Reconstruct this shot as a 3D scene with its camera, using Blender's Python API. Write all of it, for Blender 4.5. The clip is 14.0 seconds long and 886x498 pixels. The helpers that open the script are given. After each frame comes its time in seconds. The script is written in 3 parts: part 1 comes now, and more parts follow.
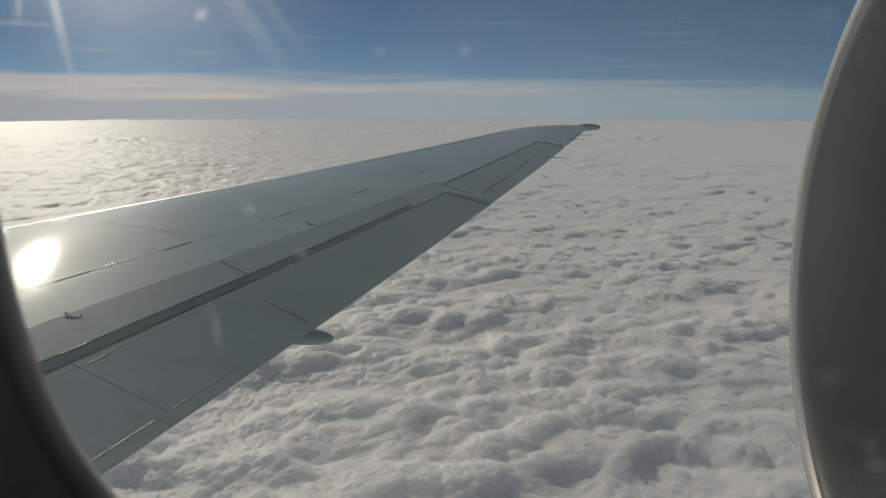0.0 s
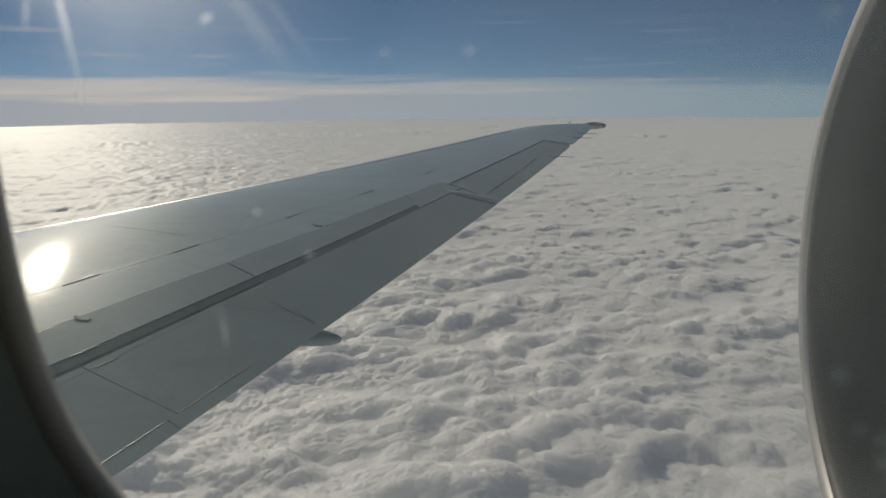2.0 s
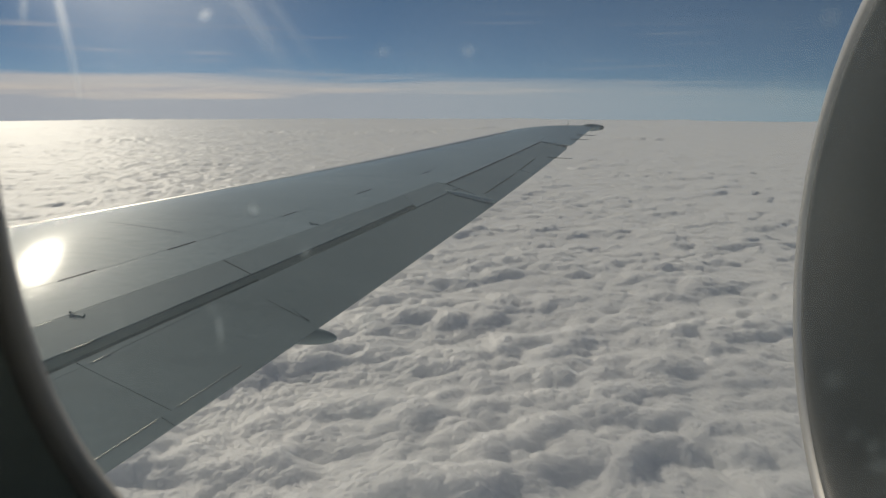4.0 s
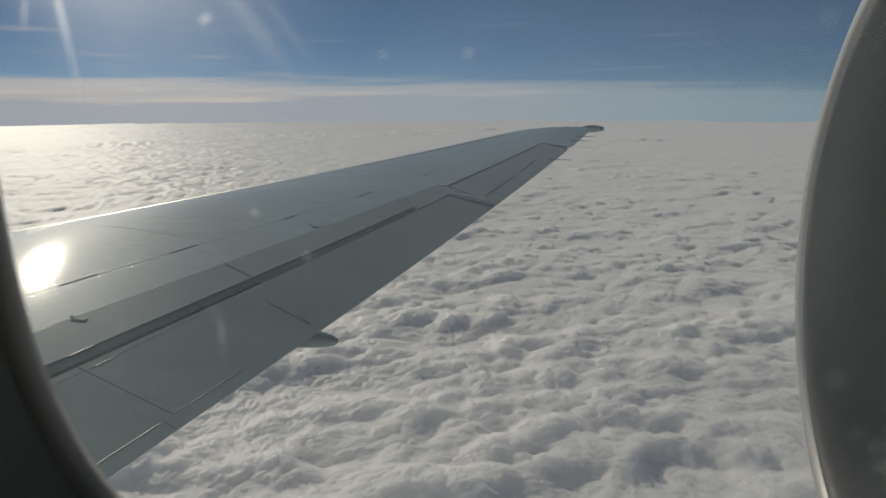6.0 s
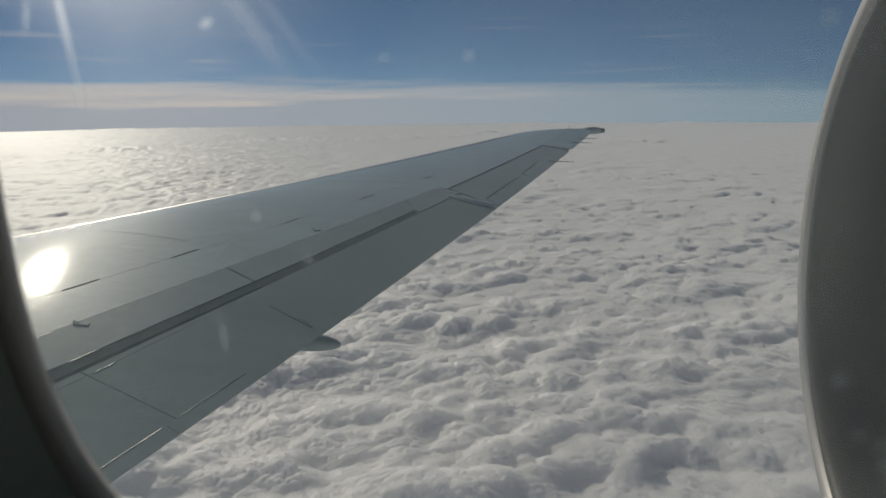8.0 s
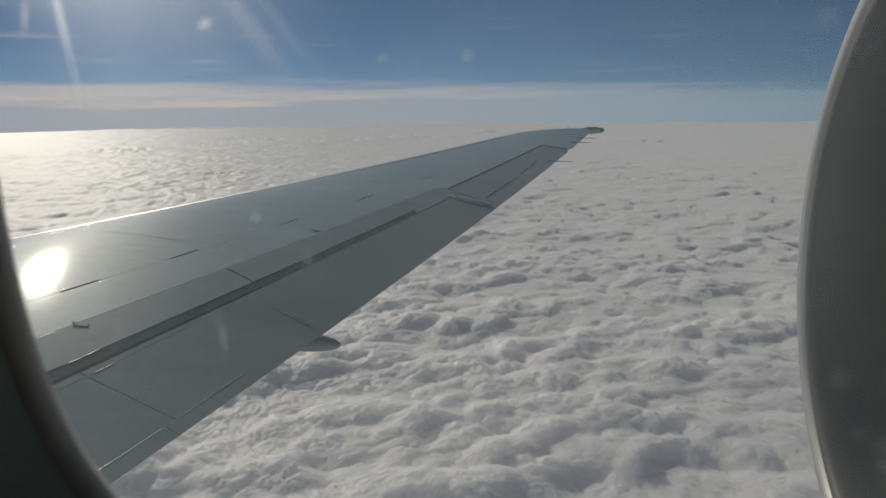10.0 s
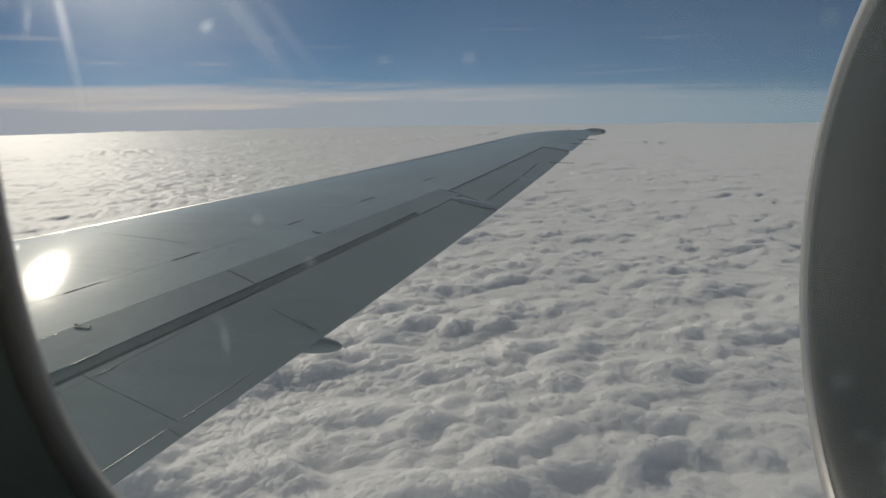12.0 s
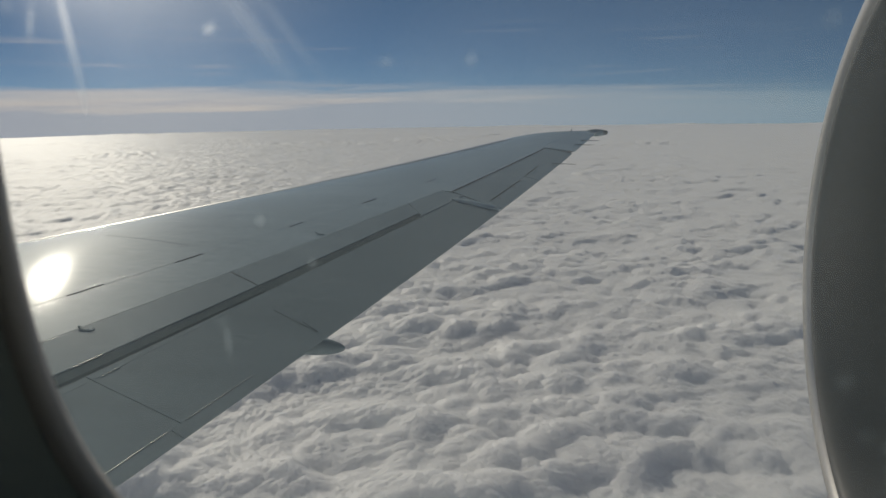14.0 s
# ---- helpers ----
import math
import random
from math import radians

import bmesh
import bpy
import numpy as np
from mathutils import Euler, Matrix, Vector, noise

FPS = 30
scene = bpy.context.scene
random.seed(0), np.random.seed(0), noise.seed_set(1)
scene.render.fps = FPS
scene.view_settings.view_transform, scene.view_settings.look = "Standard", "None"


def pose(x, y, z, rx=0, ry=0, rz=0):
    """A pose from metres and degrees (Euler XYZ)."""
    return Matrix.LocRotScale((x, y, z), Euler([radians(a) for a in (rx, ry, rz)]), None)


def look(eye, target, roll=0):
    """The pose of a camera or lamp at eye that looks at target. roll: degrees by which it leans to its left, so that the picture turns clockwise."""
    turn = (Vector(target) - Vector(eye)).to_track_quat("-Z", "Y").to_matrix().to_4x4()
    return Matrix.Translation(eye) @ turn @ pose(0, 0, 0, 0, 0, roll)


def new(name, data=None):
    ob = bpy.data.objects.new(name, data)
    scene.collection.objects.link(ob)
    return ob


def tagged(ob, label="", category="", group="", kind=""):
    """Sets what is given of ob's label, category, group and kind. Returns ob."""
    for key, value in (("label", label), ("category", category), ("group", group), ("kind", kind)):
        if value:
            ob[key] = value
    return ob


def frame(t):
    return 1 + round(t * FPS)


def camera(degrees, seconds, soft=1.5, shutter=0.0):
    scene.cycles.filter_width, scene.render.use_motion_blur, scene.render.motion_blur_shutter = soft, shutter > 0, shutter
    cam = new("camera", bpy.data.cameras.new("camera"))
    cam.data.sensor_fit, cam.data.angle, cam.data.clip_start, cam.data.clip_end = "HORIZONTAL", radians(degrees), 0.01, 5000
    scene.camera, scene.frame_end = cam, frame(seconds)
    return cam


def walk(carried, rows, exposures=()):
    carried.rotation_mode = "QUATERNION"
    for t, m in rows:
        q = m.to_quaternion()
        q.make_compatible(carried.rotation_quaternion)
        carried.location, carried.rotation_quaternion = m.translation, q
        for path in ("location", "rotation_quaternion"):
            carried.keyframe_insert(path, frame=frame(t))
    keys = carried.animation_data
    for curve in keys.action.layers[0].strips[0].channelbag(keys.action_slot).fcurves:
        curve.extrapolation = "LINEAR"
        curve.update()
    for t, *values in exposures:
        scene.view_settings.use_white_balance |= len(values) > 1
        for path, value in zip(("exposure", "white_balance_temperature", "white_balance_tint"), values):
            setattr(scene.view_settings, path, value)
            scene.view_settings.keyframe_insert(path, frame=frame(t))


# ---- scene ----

# ---------------------------------------------------------------- camera
# The aircraft is the still frame of reference: x aft and y outboard as the eye sees them, z up, the eye at the origin.
cam = camera(69.0, 14.0, soft=1.6)
cam.data.dof.use_dof = True
cam.data.dof.focus_distance = 9.0
cam.data.dof.aperture_fstop = 14.0
ROWS = [
    (0.0, 0.00, -12.90, 0.10), (0.5, 0.05, -12.76, 0.24), (1.0, 0.30, -12.76, -0.32), (1.5, 0.50, -12.84, -0.69),
    (2.0, 0.60, -12.88, -0.59), (2.5, 0.37, -12.94, -0.17), (3.0, 0.24, -12.98, 0.29), (5.5, 0.39, -12.71, -0.13),
    (6.0, 0.39, -12.70, -0.21), (6.5, 0.39, -12.65, -0.42), (7.0, 0.40, -12.61, -0.47), (7.5, 0.40, -12.57, -0.52),
    (8.0, 0.54, -12.46, -0.59), (10.5, 0.49, -12.45, -0.74), (11.0, 0.57, -12.36, -0.75), (11.5, 0.59, -12.31, -0.67),
    (12.0, 0.63, -12.30, -0.82), (12.5, 0.64, -12.34, -0.90), (13.0, 0.57, -12.30, -0.87), (13.5, 0.66, -12.24, -0.98),
    (14.0, 0.85, -12.18, -0.99),
]
EXPOSURES = [(0.0, 0.02, 6850.0, 9.0), (3.0, 0.08, 6850.0, 9.0), (6.5, 0.05, 6750.0, 9.0), (14.0, 0.03, 6650.0, 9.0)]
walk(cam, [(t, pose(0, 0, 0, 90 + pitch, 0, yaw) @ pose(0, 0, 0, 0, 0, roll)) for t, yaw, pitch, roll in ROWS], EXPOSURES)

# ---------------------------------------------------------------- sun and sky
SUN_AZ, SUN_EL = -32.8, 22.2          # degrees from +y towards +x, degrees above level
SUN_POWER, SKY_POWER = 2.4, 0.038


def direction(az, el):
    a, e = radians(az), radians(el)
    return Vector((math.sin(a) * math.cos(e), math.cos(a) * math.cos(e), math.sin(e)))


sun = new("sun", bpy.data.lights.new("sun", "SUN"))
sun.data.energy, sun.data.angle, sun.data.color = SUN_POWER, radians(0.55), (1.0, 0.92, 0.79)
sun.matrix_world = look(direction(SUN_AZ, SUN_EL) * 60, (0, 0, 0))


class Nodes:
    """Short hand for node trees."""

    def __init__(self, tree):
        self.tree = tree
        tree.nodes.clear()

    def add(self, kind, values=None):
        n = self.tree.nodes.new(kind)
        for k, v in (values or {}).items():
            if isinstance(v, bpy.types.NodeSocket):
                self.tree.links.new(v, n.inputs[k])
            else:
                n.inputs[k].default_value = v
        return n

    def math(self, op, a, b=0.0, clamp=False):
        n = self.tree.nodes.new("ShaderNodeMath")
        n.operation, n.use_clamp = op, clamp
        for k, v in ((0, a), (1, b)):
            if isinstance(v, bpy.types.NodeSocket):
                self.tree.links.new(v, n.inputs[k])
            else:
                n.inputs[k].default_value = v
        return n.outputs[0]

    def mix(self, f, a, b):
        n = self.tree.nodes.new("ShaderNodeMix")
        n.data_type = "RGBA"
        for k, v in ((0, f), (6, a), (7, b)):
            if isinstance(v, bpy.types.NodeSocket):
                self.tree.links.new(v, n.inputs[k])
            else:
                n.inputs[k].default_value = (*v, 1) if isinstance(v, tuple) and len(v) == 3 else v
        return n.outputs[2]

    def ramp(self, f, *stops):
        n = self.add("ShaderNodeValToRGB", {0: f})
        while len(n.color_ramp.elements) < len(stops):
            n.color_ramp.elements.new(0.5)
        for e, (at, v) in zip(n.color_ramp.elements, stops):
            e.position, e.color = at, (v, v, v, 1)
        return n.outputs[0]

    def noise(self, vec, scale, detail=4.0, rough=0.5):
        return self.add("ShaderNodeTexNoise", {"Vector": vec, "Scale": scale, "Detail": detail, "Roughness": rough}).outputs[0]


world = bpy.data.worlds.new("sky")
scene.world = world
world.use_nodes = True
w = Nodes(world.node_tree)
co = w.add("ShaderNodeTexCoord").outputs["Generated"]
sep = w.add("ShaderNodeSeparateXYZ", {0: co})
# the line of sight dips below level before it leaves the cloud deck; up here the air is thin and blue down to the haze
up = w.math("ADD", w.math("MULTIPLY", w.math("MAXIMUM", sep.outputs[2], 0.0), 1.5), 0.07)
vec = w.add("ShaderNodeCombineXYZ", {0: sep.outputs[0], 1: sep.outputs[1], 2: up}).outputs[0]
sky = w.add("ShaderNodeTexSky")
sky.sky_type, sky.sun_disc, sky.sun_elevation, sky.sun_rotation = "NISHITA", False, radians(SUN_EL), radians(SUN_AZ)
sky.altitude, sky.air_density, sky.dust_density, sky.ozone_density = 6000.0, 1.3, 1.8, 0.8
w.tree.links.new(vec, sky.inputs[0])
# a layer of haze low over the deck, and thin wisps of high cloud above it
flat = w.add("ShaderNodeCombineXYZ", {0: w.math("MULTIPLY", sep.outputs[0], 3.2), 1: w.math("MULTIPLY", sep.outputs[1], 3.2),
                                      2: w.math("MULTIPLY", sep.outputs[2], 95.0)}).outputs[0]
streak = w.noise(flat, 1.0, 6.0, 0.55)
toward = w.math("ADD", w.math("MULTIPLY", sep.outputs[0], math.sin(radians(SUN_AZ))), w.math("MULTIPLY", sep.outputs[1], math.cos(radians(SUN_AZ))))
sunward = w.ramp(toward, (0.45, 0.0), (1.0, 1.0))
edge = w.math("ADD", w.math("MULTIPLY", w.math("SUBTRACT", 1.0, sunward), 0.016), w.math("ADD", sep.outputs[2], w.math("MULTIPLY", w.math("SUBTRACT", streak, 0.5), 0.045)))
haze = w.ramp(w.math("MULTIPLY", edge, 10.0), (0.16, 0.92), (0.30, 0.6), (0.42, 0.0))
height = w.ramp(w.math("MULTIPLY", sep.outputs[2], 5.0), (0.0, 1.0), (0.40, 0.8), (0.70, 0.0))
wisp = w.math("MULTIPLY", height, w.ramp(w.noise(flat, 1.35, 7.0, 0.6), (0.56, 0.0), (0.76, 0.45)))
cover = w.math("MAXIMUM", haze, wisp, True)
far_band = w.mix(w.noise(flat, 0.7, 3.0), (4.4, 6.8, 8.8), (5.8, 7.7, 9.2))
low = w.math("ADD", w.math("MULTIPLY", sep.outputs[2], 20.0), w.math("MULTIPLY", w.math("SUBTRACT", w.noise(flat, 0.9, 5.0), 0.5), 1.3))
near_band = w.mix(w.ramp(low, (0.15, 0.0), (0.42, 1.0)), (8.6, 8.9, 10.2), (13.8, 12.2, 11.4))
clear = w.add("ShaderNodeHueSaturation", {"Saturation": 1.2, "Value": 1.04, "Color": sky.outputs[0]}).outputs[0]
colour = w.mix(cover, clear, w.mix(sunward, far_band, near_band))
bg = w.add("ShaderNodeBackground", {"Color": colour, "Strength": SKY_POWER})
w.add("ShaderNodeOutputWorld", {0: bg.outputs[0]})


# ---------------------------------------------------------------- materials
def material(name, build):
    m = bpy.data.materials.new(name)
    m.use_nodes = True
    n = Nodes(m.node_tree)
    n.add("ShaderNodeOutputMaterial", {0: build(n)})
    return m


def surface(base, rough, metal=0.0, grain=40.0, vary=0.12, bump=0.0, blotch=0.6, spec=0.5, coat=0.0, bump_scale=None, streaks=False):
    """A principled surface with grain and larger stains."""

    def build(n):
        at = n.add("ShaderNodeTexCoord").outputs["Object"]
        fine, large = n.noise(at, grain, 6.0, 0.6), n.noise(at, blotch, 4.0, 0.55)
        if streaks:
            drawn = n.add("ShaderNodeMapping", {"Vector": at, "Rotation": (0, 0, radians(12)), "Scale": (0.35, 3.2, 1.0)}).outputs[0]
            large = n.math("ADD", n.math("MULTIPLY", large, 0.5), n.math("MULTIPLY", n.noise(drawn, 1.4, 6.0, 0.6), 0.5))
        f = n.math("ADD", n.math("MULTIPLY", fine, 0.4), n.math("MULTIPLY", large, 0.6))
        dark, light = tuple(b * (1 - vary) for b in base), tuple(min(1, b * (1 + vary)) for b in base)
        col = n.mix(n.ramp(f, (0.3, 0.0), (0.7, 1.0)), dark, light)
        v = {"Base Color": col, "Metallic": metal, "Specular IOR Level": spec, "Coat Weight": coat, "Coat Roughness": 0.075,
             "Roughness": n.math("ADD", n.math("MULTIPLY", large, 0.12), rough - 0.06)}
        if bump:
            v["Normal"] = n.add("ShaderNodeBump", {"Height": n.noise(at, bump_scale or grain, 3.0), "Strength": bump, "Distance": 0.02}).outputs[0]
        return n.add("ShaderNodeBsdfPrincipled", v).outputs[0]

    return build


wing_paint = material("wing_paint", surface((0.430, 0.535, 0.560), 0.50, 0.0, 14.0, 0.24, 0.12, 0.45, 0.02, 0.55, 2.2, True))
panel_paint = material("panel_paint", surface((0.285, 0.358, 0.382), 0.55, 0.0, 18.0, 0.22, 0.08, 0.6, 0.012, 0.22, 2.0, True))
flap_paint = material("flap_paint", surface((0.230, 0.292, 0.315), 0.60, 0.0, 18.0, 0.22, 0.06, 0.5, 0.006, 0.10, 2.0, True))
bare_metal = material("bare_metal", surface((0.50, 0.50, 0.48), 0.36, 0.9, 60.0, 0.10, 0.04, 1.5))
strip_paint = material("strip_paint", surface((0.105, 0.135, 0.145), 0.85, 0.0, 18.0, 0.2, 0.0, 0.6, 0.0, 0.0, None, True))
shelf_paint = material("shelf_paint", surface((0.075, 0.090, 0.098), 0.85, 0.0, 18.0, 0.2, 0.0, 0.6, 0.0))
rivet_metal = material("rivet_metal", surface((0.72, 0.72, 0.70), 0.24, 1.0, 60.0, 0.08))
edge_metal = material("edge_metal", surface((0.34, 0.34, 0.33), 0.42, 0.5, 60.0, 0.15, 0.04, 2.0))
seal_rubber = material("seal_rubber", surface((0.045, 0.05, 0.052), 0.9, 0.0, 60.0, 0.3, 0.0, 0.6, 0.03))
dark_cavity = material("dark_cavity", surface((0.11, 0.12, 0.128), 0.7, 0.0, 30.0, 0.3))
lip_metal = material("lip_metal", surface((0.46, 0.44, 0.42), 0.38, 0.85, 50.0, 0.08, 0.02, 2.0))
cowl_paint = material("cowl_paint", surface((0.30, 0.30, 0.30), 0.4, 0.0, 30.0, 0.08, 0.0, 1.0))
barrel_liner = material("barrel_liner", surface((0.074, 0.069, 0.066), 0.42, 0.35, 6.0, 0.14, 0.0, 1.6))
fuselage_paint = material("fuselage_paint", surface((0.66, 0.67, 0.68), 0.35, 0.0, 20.0, 0.05, 0.0, 0.5))
cabin_plastic = material("cabin_plastic", surface((0.16, 0.155, 0.13), 0.6, 0.0, 120.0, 0.10, 0.05, 3.0))
reveal_plastic = material("reveal_plastic", surface((0.32, 0.36, 0.32), 0.6, 0.0, 120.0, 0.10, 0.05, 8.0))
gasket_grey = material("gasket_grey", surface((0.52, 0.49, 0.44), 0.5, 0.0, 90.0, 0.10, 0.03, 10.0))
carpet = material("carpet", surface((0.05, 0.06, 0.08), 0.9, 0.0, 300.0, 0.3, 0.3, 4.0))
lens_glass = material("lens_glass", surface((0.13, 0.14, 0.14), 0.12, 0.0, 30.0, 0.1))


def cloud_build(n):
    at = n.add("ShaderNodeTexCoord").outputs["Object"]
    large = n.noise(at, 0.012, 3.0)
    col = n.mix(large, (0.88, 0.885, 0.90), (0.93, 0.93, 0.925))
    h = n.math("ADD", n.noise(at, 0.8, 4.0, 0.65), n.math("MULTIPLY", n.noise(at, 0.2, 5.0, 0.6), 3.0))
    nor = n.add("ShaderNodeBump", {"Height": h, "Strength": 0.28, "Distance": 0.8}).outputs[0]
    return n.add("ShaderNodeBsdfPrincipled", {"Base Color": col, "Roughness": 0.62, "Specular IOR Level": 0.32, "Sheen Weight": 0.5, "Sheen Roughness": 0.45, "Normal": nor, "Subsurface Weight": 1.0,
                                              "Subsurface Radius": (1.0, 1.0, 1.0), "Subsurface Scale": 27.0, "Subsurface Anisotropy": 0.2}).outputs[0]


cloud_white = material("cloud_white", cloud_build)


# smears and spots of grime on the pane: metres aft and up of the eye, lean in degrees, half length, half width, strength
SMEARS = [
    (-0.0676, 0.0151, -52, 0.0115, 0.0022, 0.16), (-0.0612, 0.0157, -52, 0.0098, 0.0011, 0.12), (-0.1145, 0.0180, -83, 0.0091, 0.0010, 0.30),
    (-0.1127, 0.0039, -88, 0.0075, 0.0010, 0.14), (-0.0794, 0.0176, 25, 0.0013, 0.0008, 0.40), (-0.0232, 0.0096, 14, 0.0010, 0.0009, 0.30),
    (-0.0404, 0.0098, 0, 0.0010, 0.0009, 0.25), (-0.0711, -0.0234, 10, 0.0012, 0.0011, 0.30), (-0.1243, 0.0202, -103, 0.0037, 0.0009, 0.25),
    (-0.0592, -0.0326, 16, 0.0011, 0.0010, 0.25), (-0.0817, -0.0522, -88, 0.0042, 0.0008, 0.25),
]


def smear_build(n, at):
    xyz = n.add("ShaderNodeSeparateXYZ", {0: at})
    aft = n.math("SUBTRACT", n.math("MULTIPLY", xyz.outputs[0], math.cos(radians(12))), n.math("MULTIPLY", xyz.outputs[1], math.sin(radians(12))))
    total = 0.0
    for a, u, lean, length, width, strength in SMEARS:
        dx, dy = n.math("SUBTRACT", aft, a), n.math("SUBTRACT", xyz.outputs[2], u)
        c, s_ = math.cos(radians(lean)), math.sin(radians(lean))
        along = n.math("ADD", n.math("MULTIPLY", dx, c / length), n.math("MULTIPLY", dy, s_ / length))
        across = n.math("ADD", n.math("MULTIPLY", dx, -s_ / width), n.math("MULTIPLY", dy, c / width))
        d2 = n.math("ADD", n.math("MULTIPLY", along, along), n.math("MULTIPLY", across, across))
        total = n.math("ADD", n.math("MULTIPLY", n.math("EXPONENT", n.math("MULTIPLY", d2, -1.0)), strength), total)
    return total


def pane_build(n):
    at = n.add("ShaderNodeTexCoord").outputs["Object"]
    smear = n.ramp(n.noise(at, 9.0, 4.0, 0.6), (0.35, 0.4), (0.7, 1.0))
    cell = n.add("ShaderNodeTexVoronoi", {"Vector": at, "Scale": 75.0, "Randomness": 1.0}).outputs["Distance"]
    spots = n.ramp(cell, (0.10, 1.0), (0.20, 0.0))
    pick = n.ramp(n.noise(at, 30.0, 1.0), (0.45, 0.0), (0.53, 1.0))
    dirt = n.math("MULTIPLY", n.math("ADD", smear, n.math("MULTIPLY", n.math("MULTIPLY", spots, pick), 0.42)), PANE_DIRT)
    dirt = n.math("ADD", dirt, smear_build(n, at), True)
    clear = n.add("ShaderNodeBsdfTransparent", {"Color": (0.97, 0.985, 0.98, 1)}).outputs[0]
    dust = n.add("ShaderNodeBsdfTranslucent", {"Color": (0.72, 0.90, 0.97, 1)}).outputs[0]
    scuffs = n.add("ShaderNodeBsdfRefraction", {"Color": (0.95, 0.97, 1.0, 1), "Roughness": 0.92, "IOR": 0.86}).outputs[0]
    film = n.add("ShaderNodeMixShader", {0: 0.55, 1: dust, 2: scuffs}).outputs[0]
    return n.add("ShaderNodeMixShader", {0: dirt, 1: clear, 2: film}).outputs[0]


PANE_DIRT = 0.22
pane_acrylic = material("pane_acrylic", pane_build)


# ---------------------------------------------------------------- building blocks
def mesh_object(name, bm, mat, smooth=False, angle=35):
    me = bpy.data.meshes.new(name)
    bmesh.ops.recalc_face_normals(bm, faces=bm.faces[:])
    bm.to_mesh(me)
    bm.free()
    if mat:
        me.materials.append(mat)
    if smooth:
        me.shade_smooth()
        me.set_sharp_from_angle(angle=radians(angle))
    return new(name, me)


def part(name, bm, mat, parent, label="", smooth=False, angle=35):
    ob = mesh_object(name, bm, mat, smooth, angle)
    ob.parent = parent
    return tagged(ob, label) if label else ob


def thing(name, label, category, group="", kind="", at=(0, 0, 0)):
    ob = new(name)
    ob.empty_display_size = 0.1
    ob.location = at
    return tagged(ob, label, category, group, kind)


def bridge(bm, a, b, close=False):
    """Quads between two rows of vertices."""
    for i in range(len(a) if close else len(a) - 1):
        j = (i + 1) % len(a)
        bm.faces.new((a[i], a[j], b[j], b[i]))


def lathe(bm, profile, m, steps=96, a0=0.0, a1=2 * math.pi):
    """Turns (along, radius) points about the x axis of the pose m."""
    full = abs(a1 - a0 - 2 * math.pi) < 1e-6
    n = steps if full else steps + 1
    rings = []
    for x, r in profile:
        rings.append([bm.verts.new(m @ Vector((x, r * math.cos(a0 + (a1 - a0) * i / steps), r * math.sin(a0 + (a1 - a0) * i / steps)))) for i in range(n)])
    for p, q in zip(rings, rings[1:]):
        bridge(bm, p, q, full)
    return rings


def box(bm, size, m):
    r = bmesh.ops.create_cube(bm, size=1.0, matrix=m @ Matrix.Diagonal((*size, 1)))
    return r["verts"]


def rod(bm, a, b, r0, r1=None, seg=8):
    a, b = Vector(a), Vector(b)
    q = (b - a).to_track_quat("Z", "Y").to_matrix().to_4x4()
    bmesh.ops.create_cone(bm, cap_ends=True, segments=seg, radius1=r0, radius2=r1 or r0, depth=(b - a).length,
                          matrix=Matrix.Translation((a + b) / 2) @ q)


# ---------------------------------------------------------------- cloud deck
DECK = -100.0
FINE = 0.90                            # the billows' size


def lattice(ix, iy, seed):
    """A hashed number in 0..1 for each whole point."""
    h = (ix.astype(np.int64) * 374761393 + iy.astype(np.int64) * 668265263 + seed * 974711) & 0xFFFFFFFF
    h = ((h ^ (h >> 13)) * 1274126177) & 0xFFFFFFFF
    h = h ^ (h >> 16)
    return (h & 0xFFFFFF) / float(0x1000000)


def soft_noise(x, y, seed):
    ix, iy = np.floor(x), np.floor(y)
    fx, fy = x - ix, y - iy
    fx, fy = fx * fx * fx * (fx * (fx * 6 - 15) + 10), fy * fy * fy * (fy * (fy * 6 - 15) + 10)
    a, b = lattice(ix, iy, seed), lattice(ix + 1, iy, seed)
    c, d = lattice(ix, iy + 1, seed), lattice(ix + 1, iy + 1, seed)
    return (a + (b - a) * fx) * (1 - fy) + (c + (d - c) * fx) * fy


def layered(x, y, seed, octaves=4):
    total, amp, norm = 0.0, 1.0, 0.0
    for k in range(octaves):
        total = total + amp * soft_noise(x * 2 ** k + 17.3 * k, y * 2 ** k - 9.1 * k, seed + k)
        norm += amp
        amp *= 0.5
    return total / norm


def puffs(x, y, seed):
    """Rounded heads of cloud, each about one unit wide, creased where they meet."""
    ix, iy = np.floor(x), np.floor(y)
    best = np.zeros_like(x)
    for dx in (-1, 0, 1):
        for dy in (-1, 0, 1):
            cx, cy = ix + dx, iy + dy
            px, py = cx + 0.15 + 0.7 * lattice(cx, cy, seed), cy + 0.15 + 0.7 * lattice(cx, cy, seed + 1)
            size = 0.55 + 0.45 * lattice(cx, cy, seed + 2)
            d2 = ((x - px) ** 2 + (y - py) ** 2) / (size * size)
            best = best + (size * np.clip(1.0 - d2 * 0.75, 0.0, 1.0)) ** 3
    return best ** (1 / 3)


